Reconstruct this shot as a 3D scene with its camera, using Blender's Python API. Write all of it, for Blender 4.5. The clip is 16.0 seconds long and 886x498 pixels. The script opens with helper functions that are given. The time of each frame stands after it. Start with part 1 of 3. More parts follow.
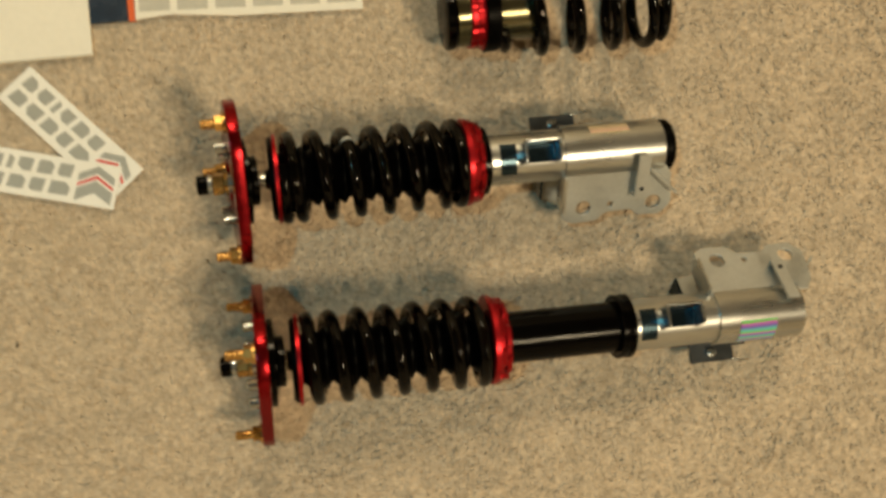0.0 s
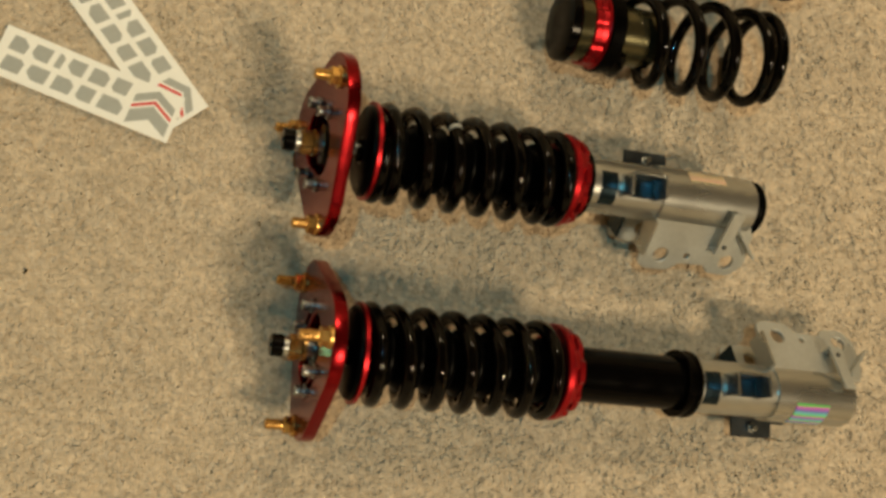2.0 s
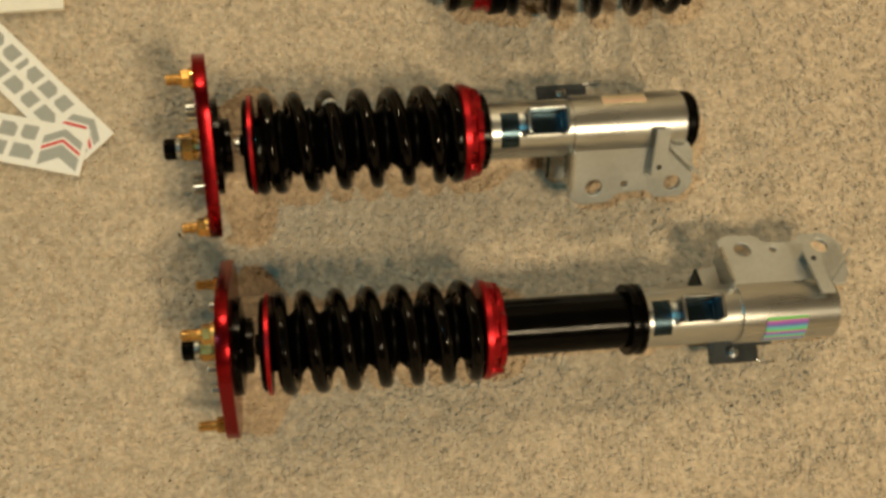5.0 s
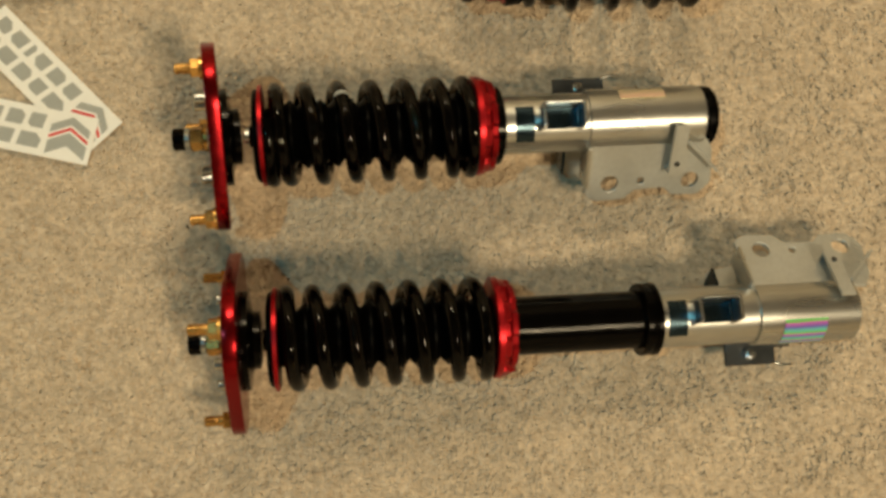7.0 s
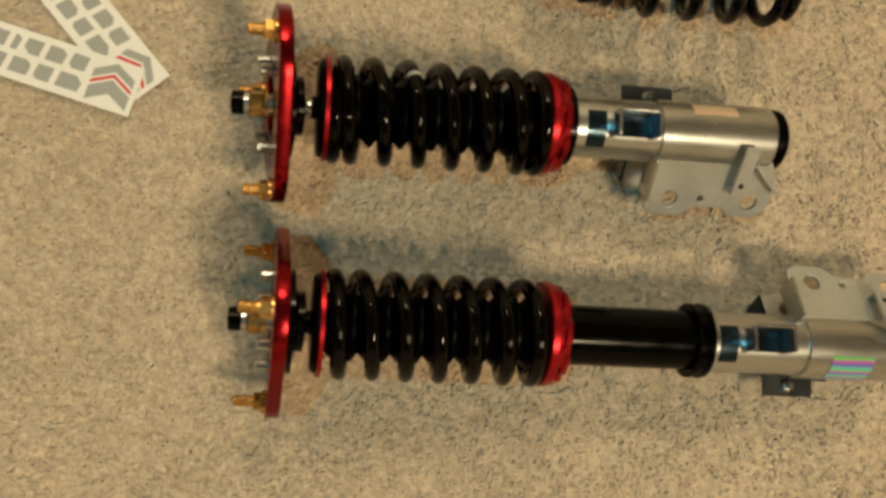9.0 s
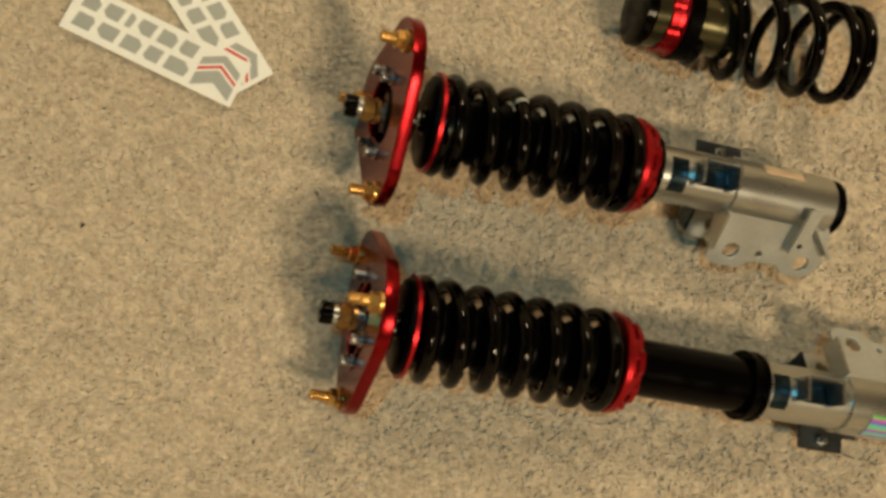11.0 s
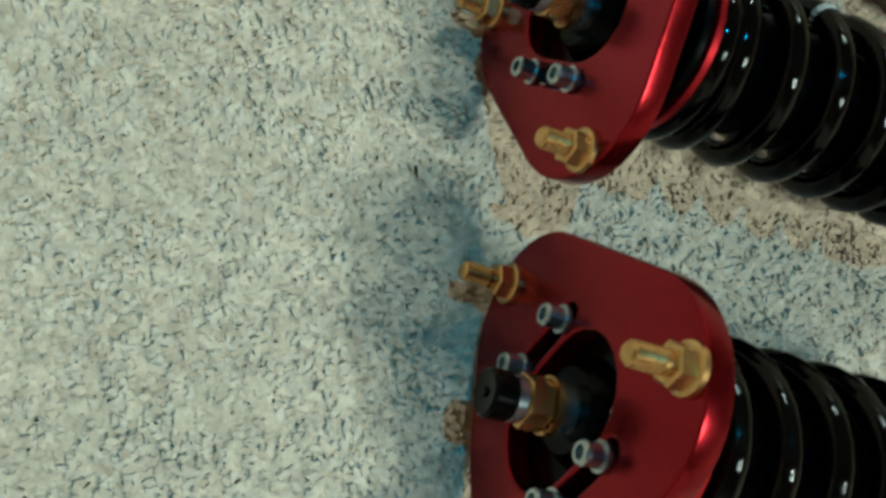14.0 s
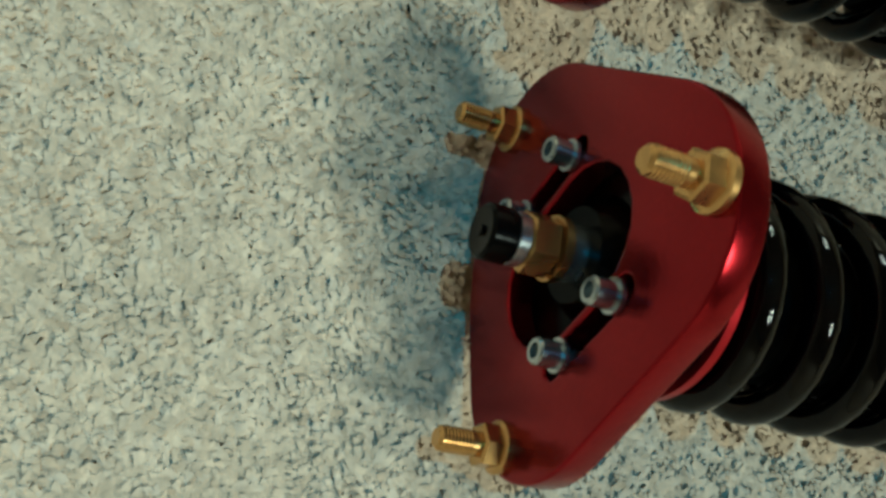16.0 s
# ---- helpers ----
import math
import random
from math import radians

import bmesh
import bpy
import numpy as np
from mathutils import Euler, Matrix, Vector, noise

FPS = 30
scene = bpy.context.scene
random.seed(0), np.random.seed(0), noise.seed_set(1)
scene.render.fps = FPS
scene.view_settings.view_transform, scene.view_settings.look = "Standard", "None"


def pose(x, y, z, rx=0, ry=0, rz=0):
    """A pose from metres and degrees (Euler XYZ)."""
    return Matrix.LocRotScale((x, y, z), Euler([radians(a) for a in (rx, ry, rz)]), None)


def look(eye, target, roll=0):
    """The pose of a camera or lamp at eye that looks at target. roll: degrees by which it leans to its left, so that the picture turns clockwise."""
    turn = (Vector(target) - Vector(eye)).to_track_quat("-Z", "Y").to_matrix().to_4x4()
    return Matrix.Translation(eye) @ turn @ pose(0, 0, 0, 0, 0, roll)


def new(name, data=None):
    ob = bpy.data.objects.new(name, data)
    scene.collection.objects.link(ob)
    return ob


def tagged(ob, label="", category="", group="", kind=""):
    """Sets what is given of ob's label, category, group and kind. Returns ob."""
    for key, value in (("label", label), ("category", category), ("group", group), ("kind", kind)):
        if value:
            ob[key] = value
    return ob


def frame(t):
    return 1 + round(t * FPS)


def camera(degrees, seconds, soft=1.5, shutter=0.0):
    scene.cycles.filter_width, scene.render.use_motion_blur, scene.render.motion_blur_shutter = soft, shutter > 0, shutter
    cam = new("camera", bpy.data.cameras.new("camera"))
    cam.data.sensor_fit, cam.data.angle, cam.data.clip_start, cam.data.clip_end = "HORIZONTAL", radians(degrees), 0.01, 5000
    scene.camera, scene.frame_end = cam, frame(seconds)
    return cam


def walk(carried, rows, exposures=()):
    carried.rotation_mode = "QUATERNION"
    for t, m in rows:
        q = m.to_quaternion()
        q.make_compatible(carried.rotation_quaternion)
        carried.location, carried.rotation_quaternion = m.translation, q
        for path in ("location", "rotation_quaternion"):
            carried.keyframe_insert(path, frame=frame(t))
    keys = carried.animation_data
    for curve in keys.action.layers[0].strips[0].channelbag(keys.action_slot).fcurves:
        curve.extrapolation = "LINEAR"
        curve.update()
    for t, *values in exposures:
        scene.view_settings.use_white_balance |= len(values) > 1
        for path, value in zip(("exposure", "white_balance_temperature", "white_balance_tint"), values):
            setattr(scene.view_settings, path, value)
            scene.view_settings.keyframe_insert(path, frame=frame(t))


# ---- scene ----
cam = camera(50.9, 16.0, soft=3.3, shutter=0.5)
PATH = [
    (0, (-0.084, -0.116, 0.942), (0.118, 0.226, -1.018), 38.7),
    (0.5, (-0.117, -0.108, 0.88), (0.245, 0.222, -1.059), 59.7),
    (1, (-0.116, -0.106, 0.856), (0.307, 0.262, -1.063), 60.6),
    (1.5, (-0.164, -0.125, 0.841), (0.274, 0.259, -1.072), 63.6),
    (2, (-0.261, -0.163, 0.829), (0.216, 0.3, -1.057), 65.7),
    (2.5, (-0.258, -0.168, 0.833), (0.157, 0.253, -1.078), 63.7),
    (3, (-0.168, -0.144, 0.856), (-0.012, 0.225, -1.103), 38.0),
    (3.5, (-0.075, -0.126, 0.857), (0.087, 0.227, -1.105), 34.1),
    (4, (-0.03, -0.123, 0.861), (0.097, 0.229, -1.104), 29.3),
    (6.5, (-0.041, -0.112, 0.844), (0.083, 0.211, -1.126), 31.7),
    (7, (-0.034, -0.112, 0.842), (0.071, 0.208, -1.129), 28.9),
    (7.5, (-0.035, -0.107, 0.84), (0.076, 0.224, -1.13), 29.9),
    (8, (-0.055, -0.1, 0.826), (0.078, 0.179, -1.15), 37.5),
    (8.2, (-0.069, -0.095, 0.819), (0.068, 0.16, -1.16), 41.4),
    (10.3, (-0.206, -0.193, 0.798), (0.171, 0.293, -1.105), 61.4),
    (10.5, (-0.22, -0.199, 0.797), (0.151, 0.302, -1.103), 61.4),
    (11, (-0.232, -0.198, 0.801), (0.091, 0.281, -1.114), 57.5),
    (11.5, (-0.231, -0.185, 0.812), (0.028, 0.251, -1.122), 53.1),
    (12, (-0.25, -0.201, 0.792), (0.048, 0.26, -1.132), 57.1),
    (12.5, (-0.276, -0.211, 0.771), (0.068, 0.272, -1.139), 60.7),
    (13, (-0.257, -0.225, 0.674), (0.051, 0.32, -1.225), 53.9),
    (13.5, (-0.286, -0.189, 0.447), (0.07, 0.571, -1.369), 50.0),
    (14, (-0.306, -0.199, 0.371), (0.229, 0.608, -1.379), 59.1),
    (14.5, (-0.281, -0.203, 0.35), (0.214, 0.54, -1.44), 57.1),
    (15, (-0.273, -0.209, 0.339), (0.248, 0.501, -1.456), 60.8),
    (15.5, (-0.275, -0.215, 0.332), (0.295, 0.463, -1.461), 64.5),
    (16, (-0.27, -0.213, 0.33), (0.288, 0.475, -1.463), 63.5),
]
EXPOSURES = [(0.0, 0.0, 6500, 10), (12.7, 0.0, 6500, 10), (13.5, 0.40, 4450, 4), (14.2, 0.30, 4050, -14), (15.2, 0.24, 4050, -14), (16.0, 0.27, 4250, -11)]
walk(cam, [(t, look(eye, target, roll)) for t, eye, target, roll in PATH], EXPOSURES)

# ---- light: two warm ceiling fittings and a fixed stand-in for a cool source ----
world = bpy.data.worlds.new("world")
world.use_nodes = True
world.node_tree.nodes["Background"].inputs[0].default_value = (0.5, 0.45, 0.38, 1)
world.node_tree.nodes["Background"].inputs[1].default_value = 0.02
scene.world = world


def lamp(name, eye, target, size, watts, colour):
    data = bpy.data.lights.new(name, "AREA")
    data.shape, data.size, data.energy, data.color = "DISK", size, watts, colour
    ob = new(name, data)
    ob.matrix_world = look(eye, target)
    return ob


def bulbs(name, x, y, z, spread, watts, colour):
    """A recessed fitting with six small downlights."""
    for k in range(6):
        data = bpy.data.lights.new(name, "SPOT")
        data.spot_size, data.spot_blend = radians(150), 0.25
        data.shadow_soft_size, data.energy, data.color = 0.06, watts / 6, colour
        turn = 0.5 + k * math.pi / 3
        new(name, data).location = (x + spread * math.cos(turn), y + spread * math.sin(turn), z)


bulbs("warm_room_lamp", 1.7, -1.45, 3.56, 0.32, 385, (1.0, 0.78, 0.475))
bulbs("far_warm_lamp", -0.6, 2.65, 3.56, 0.32, 212, (1.0, 0.78, 0.475))
# added still light overhead, in place of a small cool source near the camera
lamp("cool_standin_light", (-0.9, -0.3, 2.7), (-0.1, 0.0, 0), 0.030, 9.0, (0.16, 0.80, 1.0))


# ---- materials ----
def mat(name, colour, rough=0.5, metal=0.0, grain=0.0, scale=200.0, bump=0.0, rough_var=0.1, stains=0.0, coat=0.0, stretch=(1, 1, 1), specular=0.5):
    """A surface with fine grain, larger stains, uneven gloss and relief."""
    m = bpy.data.materials.new(name)
    m.use_nodes = True
    nt = m.node_tree
    p = nt.nodes["Principled BSDF"]
    p.inputs["Metallic"].default_value = metal
    p.inputs["Coat Weight"].default_value = coat
    p.inputs["Coat Roughness"].default_value = 0.12
    p.inputs["Specular IOR Level"].default_value = specular
    tc = nt.nodes.new("ShaderNodeTexCoord")
    mp = nt.nodes.new("ShaderNodeMapping")
    mp.inputs["Scale"].default_value = stretch
    nt.links.new(tc.outputs["Object"], mp.inputs["Vector"])

    def tex(s, detail=3.0):
        n = nt.nodes.new("ShaderNodeTexNoise")
        n.inputs["Scale"].default_value, n.inputs["Detail"].default_value = s, detail
        nt.links.new(mp.outputs[0], n.inputs["Vector"])
        return n

    fine, big = tex(scale), tex(scale / 9)

    def span(node, lo, hi):
        r = nt.nodes.new("ShaderNodeMapRange")
        r.inputs["From Min"].default_value, r.inputs["From Max"].default_value = 0.3, 0.7
        r.inputs["To Min"].default_value, r.inputs["To Max"].default_value = lo, hi
        nt.links.new(node.outputs["Fac"], r.inputs["Value"])
        return r

    a, b = span(fine, 1 - grain, 1 + grain), span(big, 1 - stains, 1 + stains * 0.4)
    mul = nt.nodes.new("ShaderNodeMath")
    mul.operation = "MULTIPLY"
    nt.links.new(a.outputs[0], mul.inputs[0]), nt.links.new(b.outputs[0], mul.inputs[1])
    mix = nt.nodes.new("ShaderNodeVectorMath")
    mix.operation = "SCALE"
    mix.inputs[0].default_value = colour
    nt.links.new(mul.outputs[0], mix.inputs["Scale"])
    nt.links.new(mix.outputs[0], p.inputs["Base Color"])
    r = span(big, max(rough - rough_var, 0.03), min(rough + rough_var, 1))
    nt.links.new(r.outputs[0], p.inputs["Roughness"])
    if bump:
        bp = nt.nodes.new("ShaderNodeBump")
        bp.inputs["Strength"].default_value, bp.inputs["Distance"].default_value = 0.5, bump
        nt.links.new(fine.outputs["Fac"], bp.inputs["Height"])
        nt.links.new(bp.outputs[0], p.inputs["Normal"])
    return m


def carpet_mat(name, gain=1.0, relief=0.0):
    """Cut-pile yarn: beige with brown and grey flecks, one shade a tuft, in soft drifts."""
    m = bpy.data.materials.new(name)
    m.use_nodes = True
    nt = m.node_tree
    p = nt.nodes["Principled BSDF"]
    p.inputs["Roughness"].default_value = 0.95
    p.inputs["Specular IOR Level"].default_value = 0.1
    p.inputs["Sheen Weight"].default_value = 0.15
    geo = nt.nodes.new("ShaderNodeNewGeometry")
    ramp = nt.nodes.new("ShaderNodeValToRGB")
    e = ramp.color_ramp.elements
    e[0].position, e[0].color = 0.0, (0.50, 0.395, 0.28, 1)
    e[1].position, e[1].color = 1.0, (0.69, 0.58, 0.435, 1)
    for pos, c in ((0.07, (0.56, 0.45, 0.32, 1)), (0.2, (0.60, 0.50, 0.375, 1)), (0.4, (0.645, 0.52, 0.37, 1)), (0.62, (0.65, 0.555, 0.43, 1)), (0.82, (0.67, 0.55, 0.40, 1))):
        k = e.new(pos)
        k.color = c
    nt.links.new(geo.outputs["Random Per Island"], ramp.inputs[0])
    tc = nt.nodes.new("ShaderNodeTexCoord")
    out = ramp.outputs[0]
    for s, lo, hi in ((160.0, 0.80 * gain, 1.10 * gain), (45.0, 0.95, 1.04), (9.0, 0.95, 1.04)):
        n = nt.nodes.new("ShaderNodeTexNoise")
        n.inputs["Scale"].default_value, n.inputs["Detail"].default_value = s, 2.0
        nt.links.new(tc.outputs["Object"], n.inputs["Vector"])
        r = nt.nodes.new("ShaderNodeMapRange")
        r.inputs["From Min"].default_value, r.inputs["From Max"].default_value = 0.32, 0.66
        r.inputs["To Min"].default_value, r.inputs["To Max"].default_value = lo, hi
        nt.links.new(n.outputs["Fac"], r.inputs["Value"])
        v = nt.nodes.new("ShaderNodeVectorMath")
        v.operation = "SCALE"
        nt.links.new(out, v.inputs[0]), nt.links.new(r.outputs[0], v.inputs["Scale"])
        out = v.outputs[0]
    nt.links.new(out, p.inputs["Base Color"])
    if relief:
        n = nt.nodes.new("ShaderNodeTexVoronoi")
        n.inputs["Scale"].default_value = 330.0
        nt.links.new(tc.outputs["Object"], n.inputs["Vector"])
        b = nt.nodes.new("ShaderNodeBump")
        b.invert = True
        b.inputs["Strength"].default_value, b.inputs["Distance"].default_value = 0.8, relief
        nt.links.new(n.outputs["Distance"], b.inputs["Height"])
        nt.links.new(b.outputs[0], p.inputs["Normal"])
    return m


def hologram_mat(name, along, scale, saturation, low, high):
    """A holographic label: its rainbow sheen fixed as colour bands across a silver foil."""
    m = bpy.data.materials.new(name)
    m.use_nodes = True
    nt = m.node_tree
    p = nt.nodes["Principled BSDF"]
    p.inputs["Metallic"].default_value, p.inputs["Roughness"].default_value = 0.35, 0.2
    tc = nt.nodes.new("ShaderNodeTexCoord")
    w = nt.nodes.new("ShaderNodeTexWave")
    w.bands_direction, w.wave_profile = along, "SAW"
    w.inputs["Scale"].default_value, w.inputs["Distortion"].default_value = scale, 0.6
    nt.links.new(tc.outputs["Object"], w.inputs["Vector"])
    hue = nt.nodes.new("ShaderNodeCombineColor")
    hue.mode = "HSV"
    hue.inputs[1].default_value, hue.inputs[2].default_value = saturation, 0.8
    turn = nt.nodes.new("ShaderNodeMapRange")
    turn.inputs["To Min"].default_value, turn.inputs["To Max"].default_value = low, high
    nt.links.new(w.outputs["Fac"], turn.inputs["Value"])
    nt.links.new(turn.outputs[0], hue.inputs[0])
    nt.links.new(hue.outputs[0], p.inputs["Base Color"])
    return m


CARPET = carpet_mat("carpet_yarn")
# gain dims the flat ground to match the shade between the pile's tufts
CARPET_FAR = carpet_mat("carpet_ground", 0.9, 0.002)
# same anodised red, satin, its colour raised for light caught on the collars' ridges
RED_SATIN_LIT = mat("red_anodised_lit_collar", (0.38, 0.010, 0.016), 0.33, 0.85, 0.06, 500, 0.0001, 0.06, 0.1)
RED = mat("red_anodised_aluminium", (0.225, 0.0055, 0.009), 0.21, 0.92, 0.06, 500, 0.0001, 0.06, 0.1)
BLACK = mat("black_powder_coat", (0.0008, 0.0007, 0.0007), 0.022, 0.0, 0.2, 700, 0.0, 0.008, 0.2, specular=0.17)
SATIN = mat("black_satin_metal", (0.0012, 0.0011, 0.0011), 0.15, 0.0, 0.2, 500, 0.00006, 0.05, 0.2, specular=0.08)
RUBBER = mat("black_rubber", (0.0012, 0.0011, 0.0011), 0.35, 0.0, 0.2, 400, 0.0001, 0.08, 0.2, specular=0.035)
SILVER = mat("silver_zinc_tube", (0.50, 0.525, 0.52), 0.27, 0.92, 0.05, 260, 0.0001, 0.06, 0.06, stretch=(0.25, 1, 1))
PRESSED = mat("silver_pressed_steel", (0.52, 0.545, 0.53), 0.40, 0.55, 0.05, 220, 0.00015, 0.08, 0.08)
ZINC = mat("clear_zinc_plate", (0.48, 0.52, 0.54), 0.22, 0.95, 0.06, 300, 0.0001, 0.08, 0.1)
GOLD = mat("yellow_zinc_plate", (0.60, 0.37, 0.12), 0.24, 0.95, 0.08, 300, 0.0001, 0.08, 0.12)
BRONZE = mat("olive_zinc_sleeve", (0.13, 0.122, 0.07), 0.2, 0.9, 0.06, 300, 0.0001, 0.08, 0.12)
# dark steel with blue reflections put into its base colour
BLUE_SHEEN = mat("blue_sheen_steel", (0.022, 0.042, 0.058), 0.24, 0.85, 0.1, 300, 0.0001, 0.08, 0.15)
# grey steel with shade put into its colour
SHADESTEEL = mat("shaded_grey_steel", (0.05, 0.058, 0.065), 0.4, 0.7, 0.1, 300, 0.0001, 0.1, 0.15)
VINYL = mat("white_backing_paper", (0.93, 0.94, 0.90), 0.45, 0.0, 0.02, 120, 0.0002, 0.08, 0.03)
GREYINK = mat("grey_vinyl", (0.40, 0.42, 0.40), 0.4, 0.0, 0.04, 300, 0.0001, 0.06, 0.05)
REDINK = mat("red_vinyl", (0.72, 0.05, 0.045), 0.4, 0.0, 0.04, 300, 0.0001, 0.06, 0.05)
PAPER = mat("cream_paper", (0.90, 0.89, 0.80), 0.6, 0.0, 0.02, 150, 0.0002, 0.08, 0.03)
PRINT = mat("pale_grey_print", (0.56, 0.56, 0.50), 0.6, 0.0, 0.05, 200, 0.0001, 0.08, 0.05)
NAVY = mat("navy_gloss_card", (0.012, 0.03, 0.06), 0.3, 0.0, 0.1, 150, 0.0001, 0.08, 0.1)
ORANGE = mat("orange_gloss_card", (0.75, 0.13, 0.03), 0.35, 0.0, 0.05, 150, 0.0001, 0.08, 0.05)
# unseen ceiling, coloured dark to keep it out of the glossy black parts
CEILING = mat("unseen_ceiling_dark", (0.22, 0.195, 0.155), 0.9, 0.0, 0.03, 60, 0.001, 0.05, 0.04)
PLASTER = mat("cream_plaster", (0.64, 0.57, 0.44), 0.9, 0.0, 0.04, 60, 0.001, 0.05, 0.05)
HOLO = hologram_mat("holographic_foil", "Z", 48.0, 0.75, 0.28, 0.85)
HOLO_WARM = hologram_mat("warm_holographic_foil", "Y", 26.0, 0.45, 0.04, 0.15)


# ---- mesh helpers (x runs along the part's axis) ----
def finish(bm, angle=35):
    me = bpy.data.meshes.new("mesh")
    bmesh.ops.recalc_face_normals(bm, faces=bm.faces)
    bm.to_mesh(me)
    bm.free()
    me.shade_smooth()
    me.set_sharp_from_angle(angle=radians(angle))
    return me


def part(name, me, material, parent, label="", m=None):
    me.name = name
    if m is not None:
        me.transform(m)
    if not me.materials:
        me.materials.append(material)
    ob = new(name, me)
    ob.parent = parent
    if label:
        tagged(ob, label)
    return ob


def lathe(profile, seg=40, notch=None):
    """Turns (along, radius) pairs round the x axis. notch: (count, share, depth) cuts spanner slots into points marked with a third value."""
    bm = bmesh.new()
    rings = []
    for p in profile:
        ring = []
        for i in range(seg):
            a = 2 * math.pi * i / seg
            r = p[1]
            if notch and len(p) > 2 and (i * notch[0] / seg) % 1 < notch[1]:
                r -= notch[2]
            ring.append(bm.verts.new((p[0], r * math.cos(a), r * math.sin(a))))
        rings.append(ring)
    for a, b in zip(rings, rings[1:]):
        for i in range(seg):
            j = (i + 1) % seg
            bm.faces.new((a[i], a[j], b[j], b[i]))
    bm.faces.new(rings[0])
    bm.faces.new(rings[-1])
    return finish(bm)


def rod(s0, s1, r, c=0.0008, seg=28):
    """A cylinder with chamfered ends."""
    return lathe([(s0, r - c), (s0 + c, r), (s1 - c, r), (s1, r - c)], seg)


def tube_along(points, r, seg=12):
    """Sweeps a round section along a row of points."""
    pts = [Vector(p) for p in points]
    bm = bmesh.new()
    rings, side = [], None
    for i, p in enumerate(pts):
        d = (pts[min(i + 1, len(pts) - 1)] - pts[max(i - 1, 0)]).normalized()
        if side is None:
            side = d.orthogonal().normalized()
        side = (side - d * side.dot(d)).normalized()
        up = d.cross(side)
        k = 0.82 if i in (0, len(pts) - 1) else 1.0
        rings.append([bm.verts.new(p + r * k * (math.cos(2 * math.pi * j / seg) * side + math.sin(2 * math.pi * j / seg) * up)) for j in range(seg)])
    for a, b in zip(rings, rings[1:]):
        for i in range(seg):
            j = (i + 1) % seg
            bm.faces.new((a[i], a[j], b[j], b[i]))
    bm.faces.new(rings[0])
    bm.faces.new(rings[-1])
    return finish(bm, 50)


def sheet(loops, thick, bevel=0.0008):
    """A flat plate in its own x-y plane from z = 0 to thick, with holes, its edges rounded."""
    cu = bpy.data.curves.new("sheet", "CURVE")
    cu.dimensions, cu.fill_mode = "2D", "BOTH"
    cu.extrude, cu.bevel_depth, cu.bevel_resolution, cu.offset = thick / 2 - bevel, bevel, 2, -bevel
    for loop in loops:
        sp = cu.splines.new("POLY")
        sp.points.add(len(loop) - 1)
        for q, (x, y) in zip(sp.points, loop):
            q.co = (x, y, 0, 1)
        sp.use_cyclic_u = True
    ob = bpy.data.objects.new("sheet", cu)
    scene.collection.objects.link(ob)
    bpy.context.view_layer.update()
    me = bpy.data.meshes.new_from_object(ob.evaluated_get(bpy.context.evaluated_depsgraph_get()))
    bpy.data.objects.remove(ob)
    bpy.data.curves.remove(cu)
    me.transform(Matrix.Translation((0, 0, thick / 2)))
    me.materials.clear()
    bm = bmesh.new()
    bm.from_mesh(me)
    bmesh.ops.remove_doubles(bm, verts=bm.verts, dist=1e-6)
    bmesh.ops.recalc_face_normals(bm, faces=bm.faces)
    bm.to_mesh(me)
    bm.free()
    me.shade_smooth()
    me.set_sharp_from_angle(angle=radians(18))
    for f in me.polygons:
        if abs(f.normal.z) > 0.99:
            f.use_smooth = False
    return me


def circle(x, y, r, n=28):
    return [(x + r * math.cos(2 * math.pi * i / n), y + r * math.sin(2 * math.pi * i / n)) for i in range(n)]


def slot(x, y, angle, half, r, n=10):
    """A slot's outline: two half circles, half apart from the middle along angle."""
    out = []
    for k in (0, 1):
        b = angle + math.pi * k
        cx, cy = x + half * math.cos(b), y + half * math.sin(b)
        out += [(cx + r * math.cos(b - math.pi / 2 + math.pi * i / n), cy + r * math.sin(b - math.pi / 2 + math.pi * i / n)) for i in range(n + 1)]
    return out


def rounded(points, n=5):
    """A polygon whose corners (x, y, radius) are rounded."""
    out = []
    for i, (x, y, r) in enumerate(points):
        p, a, b = Vector((x, y)), Vector(points[i - 1][:2]), Vector(points[(i + 1) % len(points)][:2])
        if r <= 0:
            out.append((x, y))
            continue
        u, v = (a - p).normalized(), (b - p).normalized()
        half = math.acos(max(-1, min(1, u.dot(v)))) / 2
        cut = r / math.tan(half)
        start, end = p + u * cut, p + v * cut
        for k in range(n + 1):
            t = k / n
            q = (1 - t) ** 2 * start + 2 * t * (1 - t) * p + t ** 2 * end
            out.append((q.x, q.y))
    return out


def box(x0, x1, y0, y1, z0, z1, bevel=0.0006):
    bm = bmesh.new()
    bmesh.ops.create_cube(bm, size=1, matrix=Matrix.Translation(((x0 + x1) / 2, (y0 + y1) / 2, (z0 + z1) / 2)) @ Matrix.Diagonal((x1 - x0, y1 - y0, z1 - z0, 1)))
    if bevel:
        bmesh.ops.bevel(bm, geom=bm.edges[:], offset=bevel, segments=2, affect="EDGES")
    return finish(bm)


def joined(*meshes):
    bm = bmesh.new()
    for me in meshes:
        bm.from_mesh(me)
        bpy.data.meshes.remove(me)
    me = bpy.data.meshes.new("mesh")
    bm.to_mesh(me)
    bm.free()
    me.shade_smooth()
    me.set_sharp_from_angle(angle=radians(35))
    return me


